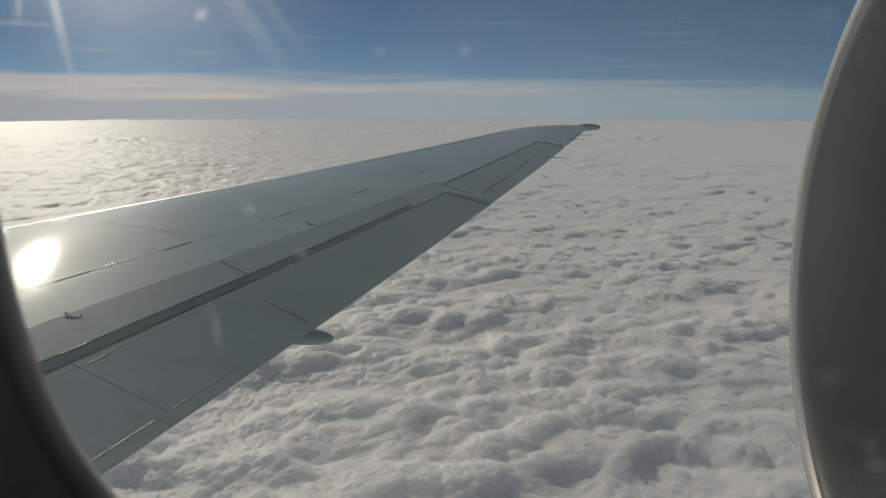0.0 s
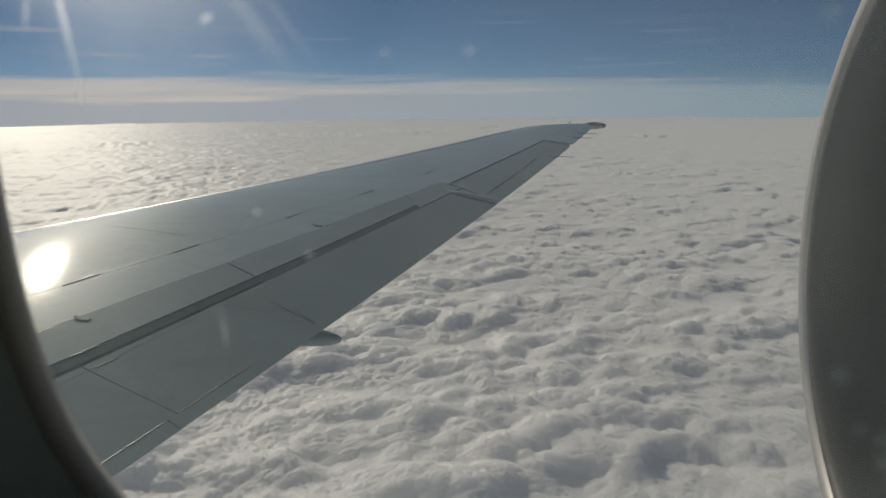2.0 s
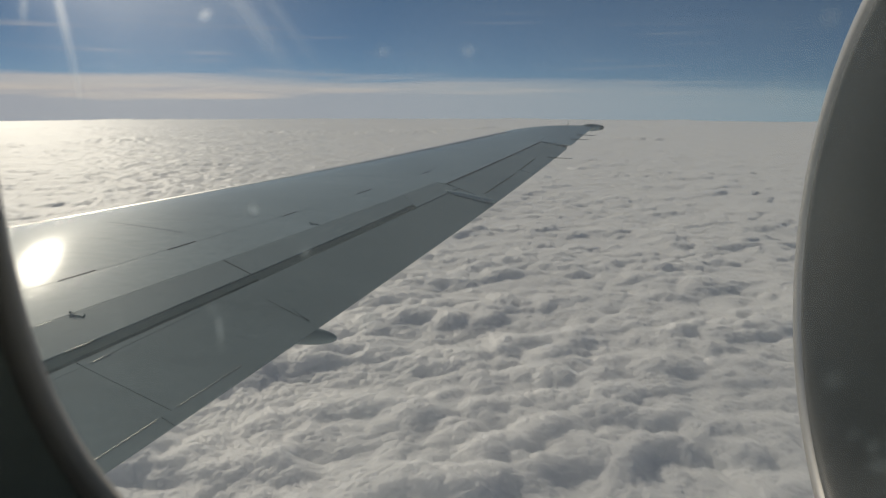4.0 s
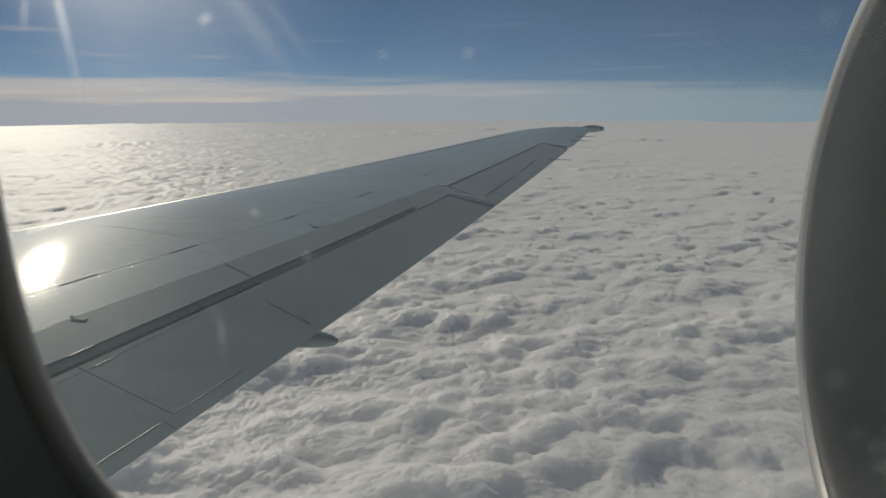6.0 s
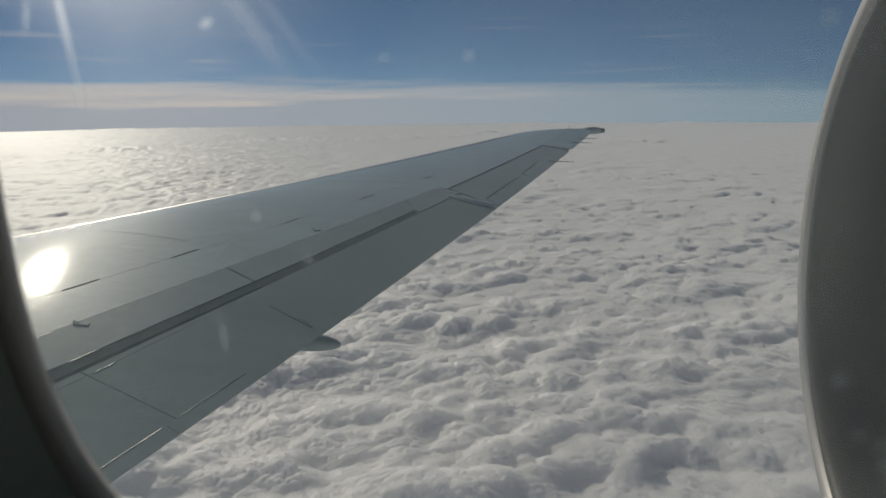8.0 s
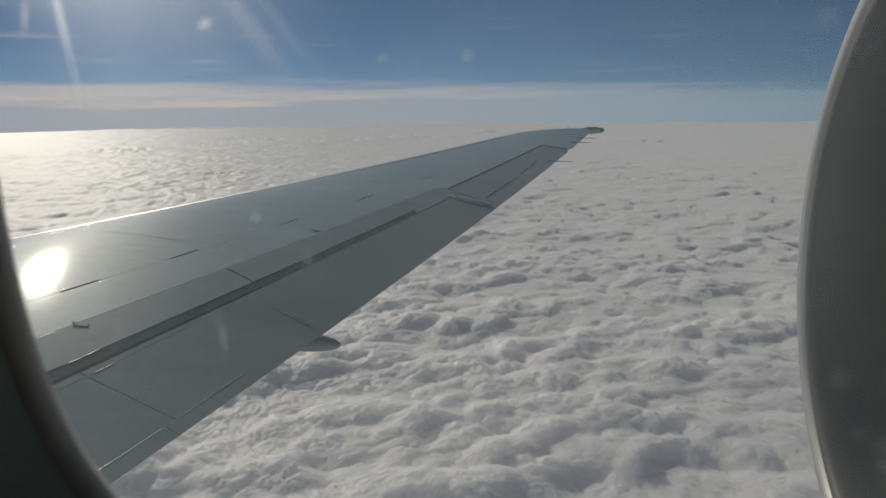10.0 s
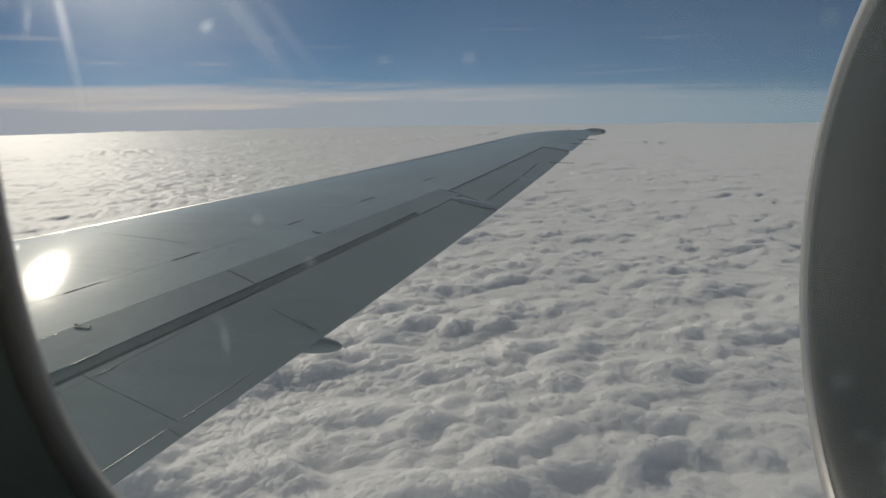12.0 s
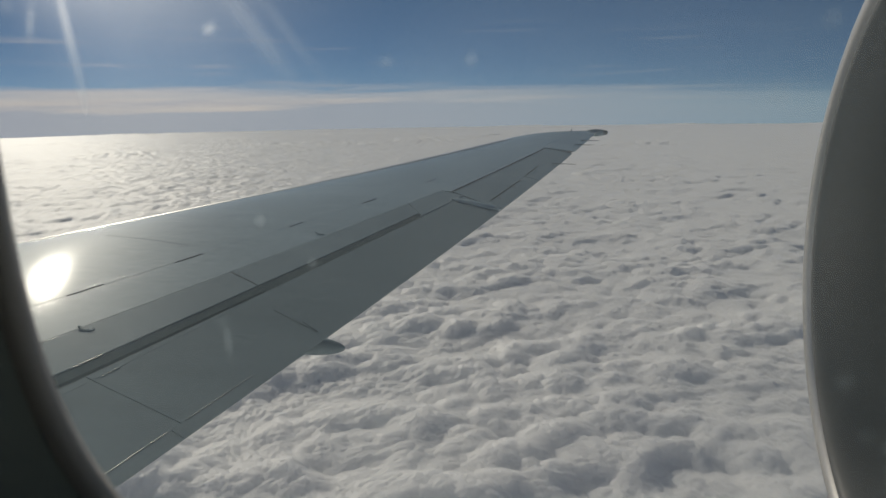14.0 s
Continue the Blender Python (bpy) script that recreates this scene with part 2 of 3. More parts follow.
def cloud_height(x, y, step):
    x, y, step = x / FINE, y / FINE, step / FINE

    def keep(width):
        return np.clip(width / (1.25 * step) - 0.4, 0.0, 1.0)

    c, s = math.cos(radians(20)), math.sin(radians(20))
    u, v = c * x + s * y, -s * x + c * y
    wx = (layered(x / 60, y / 60, 40, 2) - 0.5) * 14 + (layered(x / 6, y / 6, 43, 3) - 0.5) * 1.5 * keep(3)
    wy = (layered(x / 60, y / 60, 50, 2) - 0.5) * 14 + (layered(x / 6, y / 6, 53, 3) - 0.5) * 1.5 * keep(3)
    u, v = u + wx, v + wy
    flat = 1.0 / (1.0 + np.hypot(x, y) / 3600)
    swell = (layered(u / 300, v / 170, 3, 3) - 0.5) * 4.5
    full = np.clip((layered(u / 48, v / 36, 9, 3) - 0.30) * 2.4, 0.0, 1.0)
    full = full * full * (3 - 2 * full)
    heads = puffs(u / 13.5, v / 11.5, 11)
    h = 1.8 * full + (0.5 + 0.5 * full) * (3.6 * heads * keep(15) + (0.35 + 0.65 * heads) * 2.0 * puffs(u / 5.8 + 3.3, v / 5.0, 21) * keep(6))
    h = h + (0.3 + 0.7 * heads) * (1.2 * puffs(u / 3.1, v / 2.8 + 7.7, 31) * keep(3.2) + 0.7 * puffs(u / 1.8, v / 1.6, 61) * keep(1.5))
    h = h + 1.1 * (layered(x / 9, y / 8, 70, 5) - 0.5) * keep(4)
    pits = np.clip(layered(u / 17 + 5.1, v / 13, 88, 3) - 0.60, 0.0, 0.2)
    h = h + np.clip((np.hypot(x, y) - 450) / 700, 0, 1) * 3.0 * puffs(u / 36, v / 30, 17)
    h = swell + flat * (h - 3 * pits * keep(10))
    tower = np.clip(layered(x / 580, y / 420, 81, 2) - 0.62, 0, 1) * np.clip((np.hypot(x, y) - 1250) / 830, 0, 1)
    return FINE * h + tower * 40 * puffs(u / 60, v / 60, 90) * (0.3 + puffs(u / 20, v / 34, 95))


def cloud_deck():
    radii = [0.5, 25.0, 50.0, 75.0]
    r = 92.0
    while r < 4880:
        radii.append(r)
        r += min(max(0.28, r * r / 100 / 1140 * 1.0), r * 0.0052)
    radii.append(4890.0)
    radii = np.array(radii)
    front = np.linspace(-47, 44, 950)
    az = np.radians(np.concatenate([front, np.linspace(44, 313, 80)[1:-1]]))
    n, k = len(radii), len(az)
    x, y = radii[:, None] * np.sin(az)[None], radii[:, None] * np.cos(az)[None]
    gap = np.gradient(radii)[:, None] * np.ones((1, k))
    wide = radii[:, None] * (np.abs(np.roll(az, -1) - az) % 6.0)[None]
    z = DECK - 7 - 20 * (radii[:, None] / 4890) ** 2 + cloud_height(x.ravel(), y.ravel(), np.sqrt(gap * wide).ravel()).reshape(n, k)
    verts = np.stack([x, y, z], -1).reshape(-1, 3).astype(np.float32)
    i, j = np.meshgrid(np.arange(n - 1), np.arange(k), indexing="ij")
    j2 = (j + 1) % k
    quads = np.stack([i * k + j, (i + 1) * k + j, (i + 1) * k + j2, i * k + j2], -1).reshape(-1, 4)
    me = bpy.data.meshes.new("cloud_deck")
    me.vertices.add(len(verts))
    me.vertices.foreach_set("co", verts.ravel())
    me.loops.add(quads.size)
    me.loops.foreach_set("vertex_index", quads.ravel().astype(np.int32))
    me.polygons.add(len(quads))
    me.polygons.foreach_set("loop_start", np.arange(0, quads.size, 4, dtype=np.int32))
    me.update(calc_edges=True)
    me.validate()
    me.shade_smooth()
    if me.polygons[0].normal.z < 0:
        me.flip_normals()
    me.materials.append(cloud_white)
    return tagged(new("ground", me), "unbroken white deck of billowing stratocumulus cloud reaching the horizon", "clouds", kind="structure")


cloud_deck()

# ---------------------------------------------------------------- aircraft: directions
YAW = 12.0
AFT = Vector((math.cos(radians(YAW)), -math.sin(radians(YAW)), 0))
OUT = Vector((math.sin(radians(YAW)), math.cos(radians(YAW)), 0))
UP = Vector((0, 0, 1))


def hull(aft, out, up):
    """A point from metres aft, outboard and up of the eye."""
    return AFT * aft + OUT * out + UP * up


HULL = Matrix((AFT, OUT, UP)).transposed().to_4x4()

# ---------------------------------------------------------------- wing
LE0, LE1, TE0, TE1 = -8.5001, 0.6800, -2.4535, 0.3822
Z0, Z1, Z2, TWIST, CAMBER = -1.6997, 0.0380, 0.0023, 0.1583, 0.045


def chord(y):
    return TE0 - LE0 + (TE1 - LE1) * y


def wing_point(y, c, lift=0.0, lower=False):
    """On the wing's skin: y outboard, c from the leading edge (0) to the trailing edge (1)."""
    k = chord(y)
    bow = 2.6 * math.sqrt(max(c, 0.0)) * (1 - c)
    z = Z0 + Z1 * y + Z2 * y * y + TWIST * (1 - y / 16) * (1 - c)
    z += -0.055 * k * bow - 0.006 if lower else CAMBER * k * bow
    return Vector((LE0 + LE1 * y + k * c, y, z + lift))


def tip_y(c):
    return 13.85 + 1.7 * c ** 0.42


def patch(bm, corners, nu=12, nv=4, top=0.0, thick=0.035):
    """A curved sheet of skin between four (y, c) corners, in order round it, with its own thickness."""
    (ya, ca), (yb, cb), (yc, cc), (yd, cd) = corners
    rows, under = [], []
    for i in range(nu + 1):
        u = i / nu
        r, q = [], []
        for j in range(nv + 1):
            v = j / nv
            y = (ya * (1 - u) + yb * u) * (1 - v) + (yd * (1 - u) + yc * u) * v
            c = (ca * (1 - u) + cb * u) * (1 - v) + (cd * (1 - u) + cc * u) * v
            p = wing_point(y, c, top)
            low = max(wing_point(y, c, 0, True).z, p.z - thick)
            r.append(bm.verts.new(p))
            q.append(bm.verts.new((p.x, p.y, min(low, p.z - 0.004))))
        rows.append(r)
        under.append(q)
    for a, b in zip(rows, rows[1:]):
        bridge(bm, a, b)
    for a, b in zip(under, under[1:]):
        bridge(bm, a, b)
    bridge(bm, rows[0], under[0])
    bridge(bm, rows[-1], under[-1])
    bridge(bm, [r[0] for r in rows], [r[0] for r in under])
    bridge(bm, [r[-1] for r in rows], [r[-1] for r in under])
    return bm


def fresh():
    return bmesh.new()


wing = thing("wing", "swept grey airliner wing with spoilers, flaps and aileron", "wing", at=(0, 0, 0))
ROOT = 0.55
BACK = 0.700                           # the fixed skin ends here, and the moving panels begin


def skin():
    """The fixed box of the wing with its rounded nose."""
    bm = fresh()
    cs = [BACK * (i / 36) ** 2 for i in range(37)]
    rows = []
    for side in (False, True):
        rows.append([[bm.verts.new(wing_point(ROOT + (tip_y(c) - ROOT) * u / 60, c, 0, side)) for c in cs] for u in range(61)])
    for grid in rows:
        for a, b in zip(grid, grid[1:]):
            bridge(bm, a, b)
    top, low = rows
    bridge(bm, [r[0] for r in top], [r[0] for r in low])
    bridge(bm, [r[-1] for r in top], [r[-1] for r in low])
    bridge(bm, top[0], low[0])
    bridge(bm, top[-1], low[-1])
    bmesh.ops.remove_doubles(bm, verts=bm.verts[:], dist=0.0004)
    return bm


part("skin", skin(), wing_paint, wing, "smooth grey painted upper skin", True, 40)


def cavity():
    """The structure under the moving panels."""
    bm = fresh()
    cs = [BACK - 0.01 + (0.985 - BACK) * i / 6 for i in range(7)]
    top = [[bm.verts.new(wing_point(ROOT + (14.6 - ROOT) * u / 30, c, -0.055 * (1 - (c - BACK) / 0.3) - 0.006)) for c in cs] for u in range(31)]
    low = [[bm.verts.new(wing_point(ROOT + (14.6 - ROOT) * u / 30, c, 0.002, True)) for c in cs] for u in range(31)]
    for grid in (top, low):
        for a, b in zip(grid, grid[1:]):
            bridge(bm, a, b)
    for k in (0, -1):
        bridge(bm, [r[k] for r in top], [r[k] for r in low])
        bridge(bm, top[k], low[k])
    return bm


part("rear_structure", cavity(), dark_cavity, wing, "dark cavity behind the rear spar")

# spoiler panels with darker trailing strips, and the slot behind them
spoiler_in = part("spoiler", patch(fresh(), [(ROOT, 0.7010), (5.145, 0.7010), (4.928, 0.7890), (ROOT, 0.7925)], 16, 4), panel_paint, wing)
part("trailing_strip", patch(fresh(), [(ROOT, 0.7932), (4.924, 0.7897), (4.872, 0.8120), (ROOT, 0.8125)], 16, 2, -0.005), strip_paint, spoiler_in, "darker grey trailing strip")
spoiler_out = part("spoiler", patch(fresh(), [(5.150, 0.7010), (7.90, 0.7010), (7.52, 0.7875), (4.896, 0.7890)], 16, 4), panel_paint, wing)
part("trailing_strip", patch(fresh(), [(4.890, 0.7897), (7.515, 0.7882), (7.41, 0.8112), (4.830, 0.8165)], 16, 2, -0.005), strip_paint, spoiler_out, "darker grey trailing strip")
part("fixed_panel", patch(fresh(), [(7.913, 0.7010), (8.722, 0.7010), (8.555, 0.8105), (7.412, 0.8112)], 6, 4, 0.002), panel_paint, wing)
part("outer_panel", patch(fresh(), [(8.735, 0.7010), (12.85, 0.7010), (12.85, 0.728), (8.735, 0.742)], 16, 2), wing_paint, wing)
part("slot_shelf", patch(fresh(), [(ROOT, 0.8129), (4.868, 0.8124), (4.83, 0.8172), (ROOT, 0.8212)], 14, 2, -0.022, 0.01), shelf_paint, wing, "dark grey shelf in the slot")

# flaps with their nose and trailing strips
flap_in = part("flap", patch(fresh(), [(ROOT, 0.8215), (3.36, 0.8208), (3.03, 0.9784), (ROOT, 0.9784)], 12, 6, -0.004), flap_paint, wing)
part("nose_strip", patch(fresh(), [(ROOT, 0.8217), (3.355, 0.8211), (3.325, 0.8345), (ROOT, 0.8350)], 10, 2, -0.0028, 0.004), flap_paint, flap_in)
part("trailing_strip", patch(fresh(), [(ROOT, 0.979), (2.962, 0.979), (2.908, 1.0), (ROOT, 1.0)], 12, 2, -0.002, 0.02), flap_paint, flap_in)
flap_out = part("flap", patch(fresh(), [(3.366, 0.8208), (8.25, 0.812), (8.04, 0.9784), (3.036, 0.9784)], 24, 6, -0.004), flap_paint, wing)
part("nose_strip", patch(fresh(), [(3.368, 0.8211), (4.60, 0.8191), (4.30, 0.8270), (3.338, 0.8345)], 10, 2, -0.0028, 0.004), flap_paint, flap_out)
part("trailing_strip", patch(fresh(), [(2.968, 0.979), (8.03, 0.979), (8.02, 1.0), (2.914, 1.0)], 24, 2, -0.002, 0.02), flap_paint, flap_out)

part("fixed_panel", patch(fresh(), [(8.27, 0.812), (8.545, 0.812), (8.072, 0.998), (8.046, 0.98)], 6, 8, -0.006), panel_paint, wing)
# aileron with two tabs
aileron = part("aileron", patch(fresh(), [(8.735, 0.748), (12.82, 0.733), (12.53, 0.999), (8.08, 0.999)], 20, 6, -0.002), panel_paint, wing)
part("trim_tab", patch(fresh(), [(8.40, 0.928), (9.82, 0.918), (9.66, 0.9995), (8.12, 0.9995)], 10, 2, 0.003, 0.02), panel_paint, aileron)
part("trim_tab", patch(fresh(), [(10.12, 0.914), (11.16, 0.893), (11.0, 0.9995), (9.98, 0.9995)], 10, 2, 0.003, 0.02), panel_paint, aileron)


def tip_cap():
    bm = fresh()
    cs = [0.703 + 0.297 * i / 6 for i in range(7)]
    grids = []
    for side in (False, True):
        grids.append([[bm.verts.new(wing_point(12.87 + (tip_y(c) - 12.87) * u / 12 - 0.35 * max(0, c - 0.8) * (1 - u / 12), c, 0, side)) for c in cs] for u in range(13)])
    for grid in grids:
        for a, b in zip(grid, grid[1:]):
            bridge(bm, a, b)
    top, low = grids
    for k in (0, -1):
        bridge(bm, [r[k] for r in top], [r[k] for r in low])
        bridge(bm, top[k], low[k])
    return bm


part("wing_tip", tip_cap(), wing_paint, wing)


def strip(y0, c0, y1, c1, width, lift, name, mat, parent=None, label="", steps=8):
    """A narrow strip laid on the skin from one (y, c) to another."""
    bm = fresh()
    half = 0.5 * width
    rows = []
    for i in range(steps + 1):
        u = i / steps
        p = wing_point(y0 + (y1 - y0) * u, c0 + (c1 - c0) * u)
        q = wing_point(y0 + (y1 - y0) * (u + 0.01), c0 + (c1 - c0) * (u + 0.01))
        side = (q - p).cross(UP).normalized()
        rows.append([bm.verts.new(p + side * half * k + UP * z) for k, z in ((-1, -0.004), (-1, lift * 0.6), (-0.5, lift), (0.5, lift), (1, lift * 0.6), (1, -0.004))])
    for a, b in zip(rows, rows[1:]):
        bridge(bm, a, b, True)
    bm.faces.new(rows[0])
    bm.faces.new(rows[-1])
    return part(name, bm, mat, parent or wing, label)


# leading-edge slat of bare metal
part("slat", patch(fresh(), [(4.2, 0.004), (13.95, 0.004), (13.95, 0.20), (4.2, 0.055)], 40, 12, 0.004, 0.006), bare_metal, wing, "polished bare metal slat", True, 50)
# sealed joints over the front spar, the spoiler hinge line and the flaps
for y0, y1 in ((4.42, 4.69), (5.27, 5.54), (6.56, 6.76), (7.74, 8.03), (9.18, 9.45)):
    strip(y0, 0.5755, y1, 0.5735, 0.016, 0.003, "seal_strip", seal_rubber)
for y0, y1 in ((3.3, 4.40), (4.70, 5.26), (5.55, 6.55), (6.77, 7.73)):
    strip(y0, 0.5765, y1, 0.5740, 0.004, 0.0008, "joint_strip", panel_paint)
strip(4.49, 0.879, 4.23, 0.976, 0.003, -0.0034, "seal_strip", strip_paint, flap_out)
strip(4.36, 0.940, 4.21, 0.985, 0.003, -0.0034, "seal_strip", strip_paint, flap_out)
strip(9.40, 0.925, 9.28, 0.948, 0.014, 0.006, "tab_hinge", dark_cavity, aileron)
strip(8.72, 0.928, 8.60, 0.950, 0.014, 0.006, "tab_hinge", dark_cavity, aileron)
strip(9.86, 0.912, 9.74, 0.934, 0.014, 0.006, "tab_hinge", dark_cavity, aileron)
strip(10.75, 0.897, 10.65, 0.918, 0.014, 0.006, "tab_hinge", dark_cavity, aileron)
strip(6.70, 0.30, 7.35, 0.55, 0.004, 0.0006, "joint_strip", panel_paint)
strip(6.05, 0.25, 5.76, 0.50, 0.008, 0.001, "joint_strip", strip_paint)
# dark strips painting the shade of gaps: round the aileron, ahead of its tabs, between the spoilers
strip(8.735, 0.7450, 12.83, 0.7305, 0.034, 0.002, "gap_shade", seal_rubber, aileron, "", 12)
strip(12.84, 0.7320, 12.56, 0.985, 0.016, 0.002, "gap_shade", shelf_paint, aileron)
strip(8.44, 0.9270, 9.80, 0.9180, 0.020, 0.005, "gap_shade", seal_rubber, aileron)
strip(10.14, 0.9135, 11.15, 0.8935, 0.020, 0.005, "gap_shade", seal_rubber, aileron)
strip(5.147, 0.7010, 4.915, 0.7880, 0.012, 0.0015, "gap_shade", shelf_paint, spoiler_in)
# bright edges of the flaps' trailing strips
strip(0.8, 0.9786, 2.94, 0.9787, 0.0020, 0.0005, "edge_strip", edge_metal, flap_in, "bright bare metal edge")
strip(3.06, 0.9786, 3.55, 0.9787, 0.0016, 0.0005, "edge_strip", edge_metal, flap_out, "bright bare metal edge")
# short metal strips added by the slot and hinge line to draw glints of light
strip(3.38, 0.8352, 3.50, 0.8350, 0.0016, 0.0006, "edge_strip", edge_metal, flap_in)
strip(3.45, 0.7915, 3.62, 0.7910, 0.0025, 0.0008, "edge_strip", edge_metal)
strip(3.55, 0.7030, 3.80, 0.7025, 0.003, 0.001, "edge_strip", edge_metal)


def ellipsoid(bm, at, axes, size, cut=None, segments=28, rings_=16):
    m = Matrix.Translation(at) @ axes.to_4x4() @ Matrix.Diagonal((*size, 1))
    bmesh.ops.create_uvsphere(bm, u_segments=segments, v_segments=rings_, radius=1.0, matrix=m)


def frame_along(d):
    x = Vector(d).normalized()
    y = UP.cross(x).normalized()
    return Matrix((x, y, x.cross(y))).transposed()


# slender fairing on the upper skin where flap and aileron meet
bm = fresh()
a, b = wing_point(8.30, 0.80), wing_point(8.05, 0.995)
ellipsoid(bm, (a + b) / 2 + UP * 0.006, frame_along(b - a), ((b - a).length * 0.53, 0.075, 0.034))
part("upper_fairing", bm, wing_paint, wing, "slender grey fairing", True, 60)
# hinge fairing under the flap, its rounded tail beyond the trailing edge
bm = fresh()
tail = wing_point(4.13, 1.0)
ellipsoid(bm, tail + AFT * -0.155 + UP * -0.052, frame_along(AFT + UP * -0.02), (0.30, 0.075, 0.064), None, 36, 20)
part("hinge_fairing", bm, flap_paint, wing, "rounded grey flap hinge fairing", True, 60)
# static wicks on the trailing edge
for y, c, length in ((11.33, 0.957, 0.42), (13.44, 0.930, 0.40), (14.02, 0.935, 0.40)):
    bm = fresh()
    p = wing_point(y, c, 0.012)
    rod(bm, p, p + AFT * length + UP * -0.012, 0.007, 0.0045)
    part("static_wick", bm, seal_rubber, wing, "thin black static wick")
# rods standing on the tip
for c, h in ((0.62, 0.075), (0.95, 0.05)):
    bm = fresh()
    p = wing_point(tip_y(c) - 0.06, c, -0.01)
    rod(bm, p, p + UP * h + AFT * 0.05, 0.007, 0.005)
    part("static_wick", bm, seal_rubber, wing)
# lamp housing at the rear of the tip
bm = fresh()
p = wing_point(15.45, 0.93)
ellipsoid(bm, p + AFT * 0.06 + UP * -0.035, frame_along(AFT), (0.25, 0.10, 0.085), None, 24, 14)
lamp_housing = part("tip_light", bm, flap_paint, wing, "dark rounded tip light housing", True, 60)
bm = fresh()
ellipsoid(bm, p + AFT * 0.25 + UP * -0.035, frame_along(AFT), (0.095, 0.07, 0.060), None, 20, 12)
part("lens", bm, lens_glass, lamp_housing, "glass lens", True, 60)


def fitting(y, c, size, name="spoiler_fitting"):
    """A small hinge bracket on its plate."""
    p = wing_point(y, c)
    along = frame_along(wing_point(y, c + 0.02) - wing_point(y, c - 0.02))
    m = Matrix.Translation(p) @ along.to_4x4()
    bm = fresh()
    box(bm, (0.16 * size, 0.07 * size, 0.008), m @ Matrix.Translation((0.07 * size, 0, 0.002)))
    bmesh.ops.bevel(bm, geom=bm.edges[:], offset=0.0015, segments=1, affect="EDGES")
    base = part(name, bm, panel_paint, wing, "small hinge bracket on a plate")
    for dx, dy in ((-0.03, 0.0), (0.015, 0.015), (0.09, -0.02), (0.13, 0.02)):
        bm = fresh()
        bmesh.ops.create_cone(bm, cap_ends=True, segments=10, radius1=0.007 * size, radius2=0.005 * size, depth=0.010, matrix=m @ Matrix.Translation((dx * size, dy * size, 0.008)))
        part("bolt", bm, edge_metal, base)
    bm = fresh()
    rod(bm, m @ Vector((-0.035 * size, 0.03 * size, 0.012)), m @ Vector((0.03 * size, -0.02 * size, 0.016)), 0.005 * size, None, 8)
    box(bm, (0.02 * size, 0.03 * size, 0.012), m @ Matrix.Translation((-0.05 * size, 0.02 * size, 0.012)))
    part("lug", bm, panel_paint, base, "worn grey lug")


fitting(3.92, 0.706, 0.5)
fitting(6.38, 0.676, 0.45)


def rivets():
    """Flush heads in rows along the front spar and behind the slat."""
    rng = random.Random(4)
    verts, faces = [], []

    def head(y, c, r=0.005):
        p = wing_point(y, c)
        k = len(verts)
        verts.append(p + UP * r * 0.16)
        verts.extend(p + Vector((r * math.cos(i * math.pi / 3), r * math.sin(i * math.pi / 3), 0.0002)) for i in range(6))
        faces.extend((k, k + 1 + i, k + 1 + (i + 1) % 6) for i in range(6))

    for c, y0, y1, gap in ((0.10, 4.8, 8.2, 0.055), (0.13, 4.8, 7.4, 0.075), (0.16, 4.6, 6.6, 0.11), (0.21, 4.4, 6.0, 0.16), (0.565, 3.4, 5.6, 0.045), (0.585, 3.4, 5.0, 0.05),
                           (0.605, 3.4, 4.4, 0.08), (0.64, 3.4, 4.0, 0.09)):
        y = y0
        while y < y1:
            if rng.random() < 0.8:
                head(y + rng.uniform(-0.004, 0.004), c + rng.uniform(-0.0006, 0.0006), 0.006 if c < 0.3 else 0.0045)
            y += gap
    me = bpy.data.meshes.new("rivets")
    me.from_pydata(verts, [], faces)
    me.materials.append(rivet_metal)
    ob = new("rivets", me)
    ob.parent = wing
    return tagged(ob, "rows of small bare metal rivet heads", kind="stuff")


rivets()

# ---------------------------------------------------------------- engine nacelle
ENGINE = Vector((0.9376, 1.2086, -0.3525))
AXIS = Matrix.Translation(ENGINE) @ HULL
nacelle = thing("engine_nacelle", "grey rear engine nacelle with a bare metal intake lip", "engine", at=(0, 0, 0))


def nose(a0, a1, n, cx=0.05, r=0.80, rx=0.05, ri=0.042):
    """Part of the rounded intake lip; angles from its front, inwards negative."""
    return [(cx - rx * math.cos(a0 + (a1 - a0) * i / n), r + ri * math.sin(a0 + (a1 - a0) * i / n)) for i in range(n + 1)]


bm = fresh()
lathe(bm, nose(-0.75, 1.5, 28), AXIS, 160)
part("intake_lip", bm, lip_metal, nacelle, "dull bare metal lip", True, 60)
bm = fresh()
throat = [(0.0134 + 0.30 * (1 - math.cos(k * math.pi / 40)), 0.695 + 0.0764 * (1 - math.sin(k * math.pi / 40))) for k in range(21)]
lathe(bm, throat + [(0.5, 0.70), (0.95, 0.71), (0.97, 0.0)], AXIS, 128)
part("intake_barrel", bm, barrel_liner, nacelle, "dark grey lined intake barrel", True, 40)
bm = fresh()
lathe(bm, [(0.0465, 0.8419), (0.2, 0.87), (0.5, 0.92), (1.2, 0.95), (2.2, 0.93), (3.0, 0.80), (3.05, 0.55), (2.6, 0.5), (2.6, 0.0)], AXIS, 96)
part("cowling", bm, cowl_paint, nacelle, "grey painted cowling", True, 40)
bm = fresh()
box(bm, (1.5, 0.62, 0.16), Matrix.Translation(hull(2.2, 0.28, -0.3)) @ HULL)
bmesh.ops.bevel(bm, geom=bm.edges[:], offset=0.03, segments=2, affect="EDGES")
part("pylon", bm, cowl_paint, nacelle)

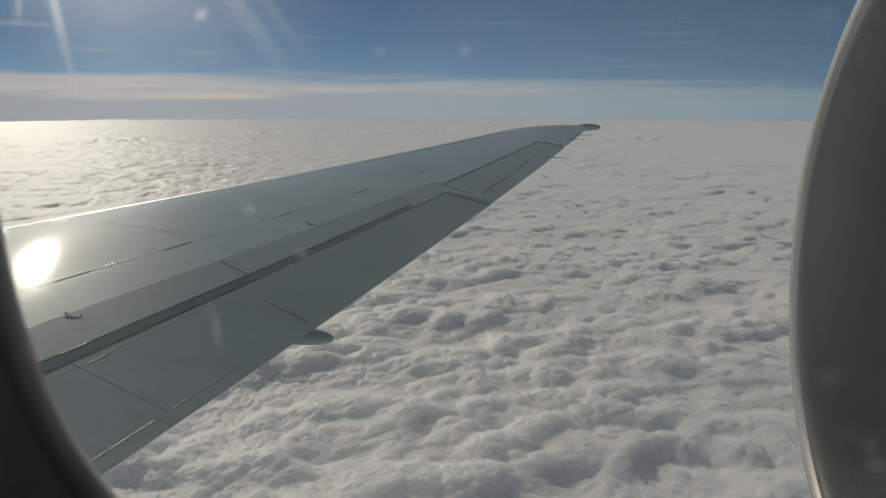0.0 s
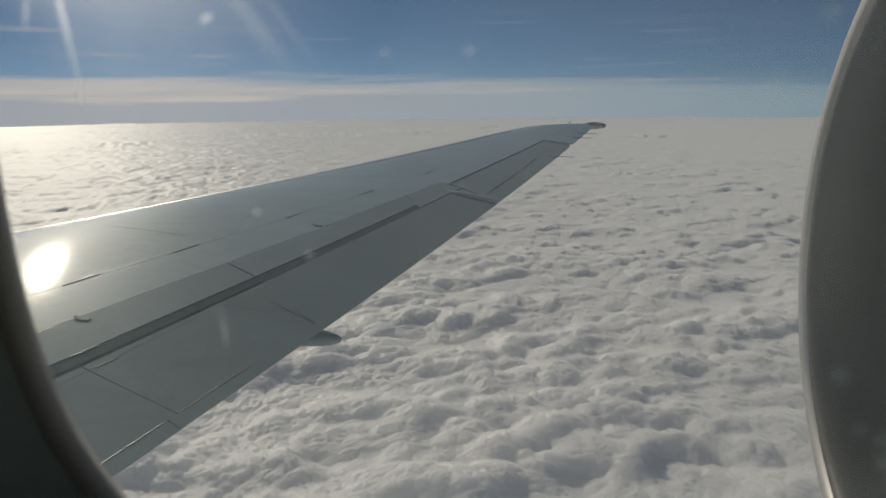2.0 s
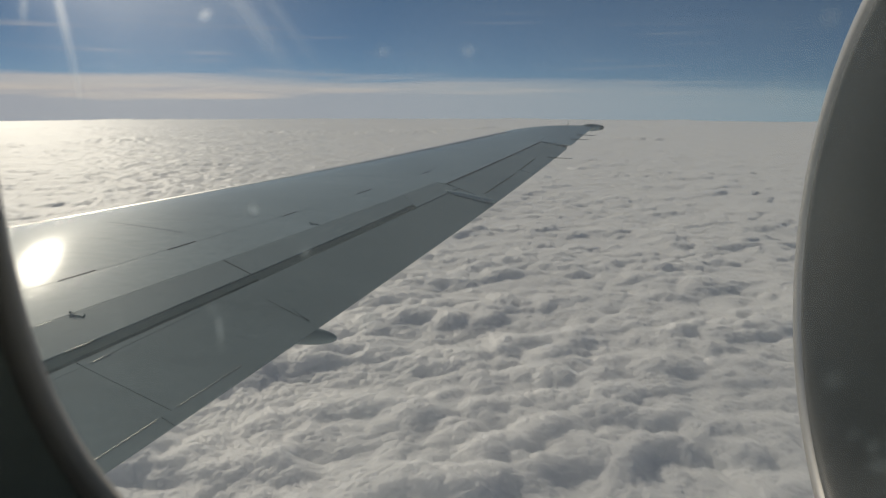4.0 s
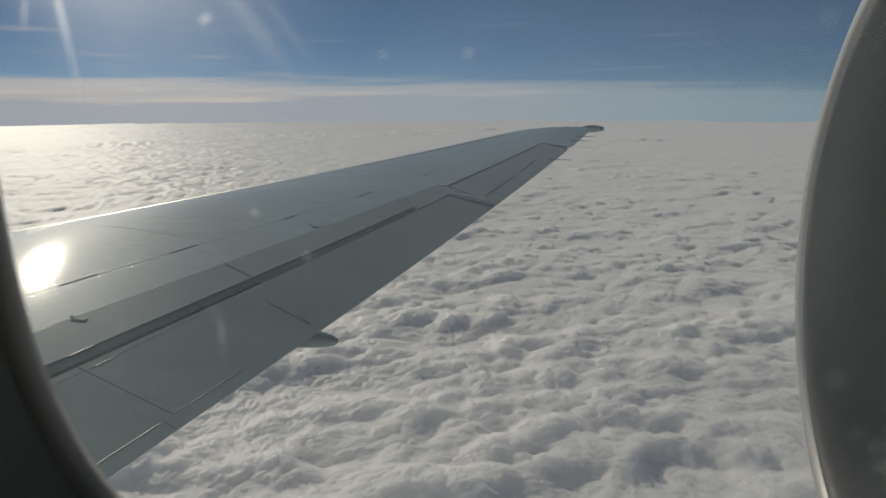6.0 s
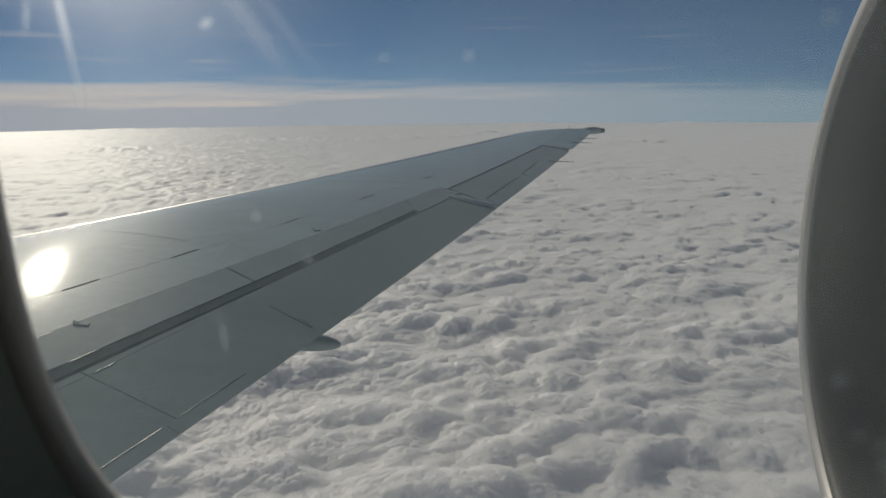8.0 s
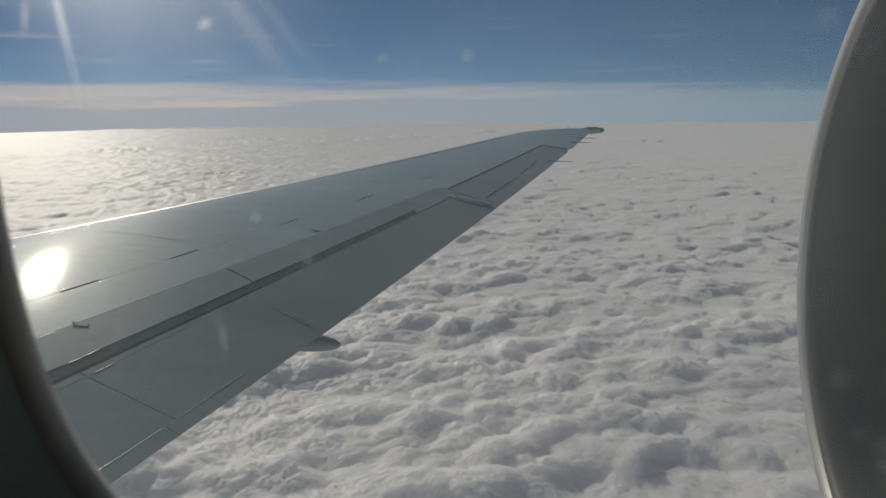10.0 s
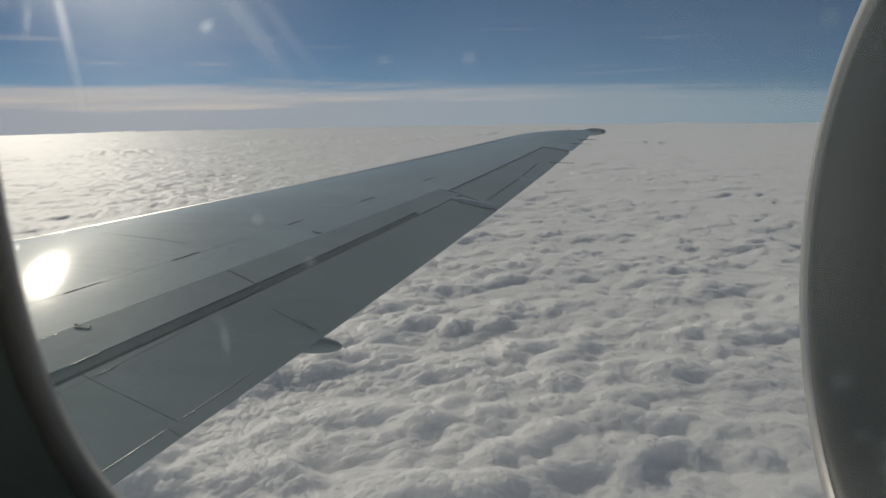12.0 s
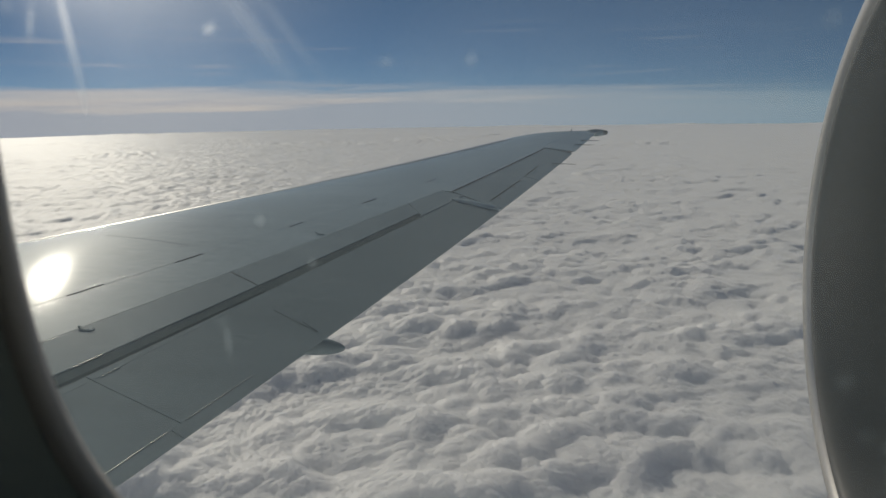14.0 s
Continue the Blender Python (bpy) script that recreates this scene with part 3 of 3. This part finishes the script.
# ---------------------------------------------------------------- fuselage and cabin window
TUBE_R, TUBE_OUT, TUBE_UP = 1.67, -1.50, -0.35
WIN_OUT, WIN_AFT, WIN_UP, WIN_A, WIN_B, WIN_N = 0.12, 0.008, 0.0, 0.1420, 0.1270, 3.2


def tube_out(up, r=TUBE_R):
    return TUBE_OUT + math.sqrt(max(0.0, r * r - (up - TUBE_UP) ** 2))


def oval(k, n, grow, out):
    """A point of the window's outline, grown by some metres, at a distance outboard."""
    t = 2 * math.pi * k / n
    c, s_ = math.cos(t), math.sin(t)
    r = 2 / WIN_N
    return hull(WIN_AFT + (WIN_A + grow) * math.copysign(abs(c) ** r, c), out, WIN_UP + (WIN_B + grow) * math.copysign(abs(s_) ** r, s_))


def square(k, n, half, out=None):
    t = 2 * math.pi * k / n
    c, s_ = math.cos(t), math.sin(t)
    m = half / max(abs(c), abs(s_))
    up = WIN_UP + m * s_
    return hull(WIN_AFT + m * c, tube_out(up) if out is None else out, up)


def rings(bm, loops, closed=False):
    made = [[bm.verts.new(p) for p in loop] for loop in loops]
    for a, b in zip(made, made[1:]):
        bridge(bm, a, b, True)
    if closed:
        bridge(bm, made[-1], made[0], True)


N = 96
HALF = 0.32
# wall: the outer skin as a tube, with a gap where the window unit sits
bm = fresh()
angles = [i * math.pi / 60 for i in range(121)]
stations = [-9 + 0.5 * i for i in range(18)] + [WIN_AFT - HALF, WIN_AFT + HALF] + [0.5 + 0.5 * i for i in range(13)]
half_angle = [math.asin((WIN_UP - HALF - TUBE_UP) / TUBE_R), math.asin((WIN_UP + HALF - TUBE_UP) / TUBE_R)]
angles = sorted([a for a in angles[:-1] if all(abs(a - h % (2 * math.pi)) > 0.02 for h in half_angle)] + [h % (2 * math.pi) for h in half_angle])
for r in (TUBE_R, TUBE_R - 0.08):
    grid = [[bm.verts.new(hull(a, TUBE_OUT + r * math.cos(t), TUBE_UP + r * math.sin(t))) for t in angles] for a in sorted(stations)]
    for a, b, sa, sb in zip(grid, grid[1:], sorted(stations), sorted(stations)[1:]):
        for i in range(len(angles)):
            j = (i + 1) % len(angles)
            t = angles[i] + 0.01
            up = TUBE_UP + TUBE_R * math.sin(t)
            if sa >= WIN_AFT - HALF - 0.001 and sb <= WIN_AFT + HALF + 0.001 and math.cos(t) > 0 and abs(up - WIN_UP) < HALF:
                continue
            bm.faces.new((a[i], a[j], b[j], b[i]))
tagged(mesh_object("wall_fuselage", bm, fuselage_paint, True, 30), "white painted aircraft fuselage shell", "wall", kind="structure")
bm = fresh()
for a in (-9.0, 6.5):
    ring = [bm.verts.new(hull(a, TUBE_OUT + (TUBE_R - 0.002) * math.cos(t), TUBE_UP + (TUBE_R - 0.002) * math.sin(t))) for t in angles]
    bm.faces.new(ring)
tagged(mesh_object("wall_ends", bm, cabin_plastic), "plain grey bulkheads closing the cabin", "wall", kind="structure")
bm = fresh()
box(bm, (15.4, 2.7, 0.06), Matrix.Translation(hull(-1.25, TUBE_OUT, -1.15)) @ HULL)
tagged(mesh_object("floor", bm, carpet), "dark blue cabin carpet", "floor", kind="structure")

window = tagged(thing("window_1", "", "window"), "rounded aircraft cabin window with dark reveal", "window", kind="structure")
bm = fresh()
rings(bm, [[square(k, N, HALF) for k in range(N)], [oval(k, N, 0.05, tube_out(0) - 0.005) for k in range(N)], [oval(k, N, 0.016, WIN_OUT + 0.012) for k in range(N)]])
part("outer_skin", bm, fuselage_paint, window, "", True)
bm = fresh()
rings(bm, [[oval(k, N, g, o) for k in range(N)] for g, o in ((0.007, 0.130), (0.003, 0.128), (-0.0005, 0.1225), (0.0, 0.1195), (0.0018, 0.1180), (0.0125, 0.128))], True)
part("gasket", bm, gasket_grey, window, "pale grey rubber window gasket", True, 60)
bm = fresh()
rings(bm, [[oval(k, N, g, o) for k in range(N)] for g, o in ((0.0019, 0.1182), (0.007, 0.105), (0.016, 0.075), (0.022, 0.055), (0.030, 0.045), (0.06, 0.042))] +
      [[square(k, N, HALF + 0.02, 0.03) for k in range(N)]])
part("reveal", bm, reveal_plastic, window, "dark moulded plastic window reveal", True, 60)
bm = fresh()
bm.faces.new([bm.verts.new(oval(k, N, 0.004, 0.1290)) for k in range(N)])
pane = part("pane", bm, pane_acrylic, window, "scuffed clear acrylic pane")
pane.visible_shadow = False
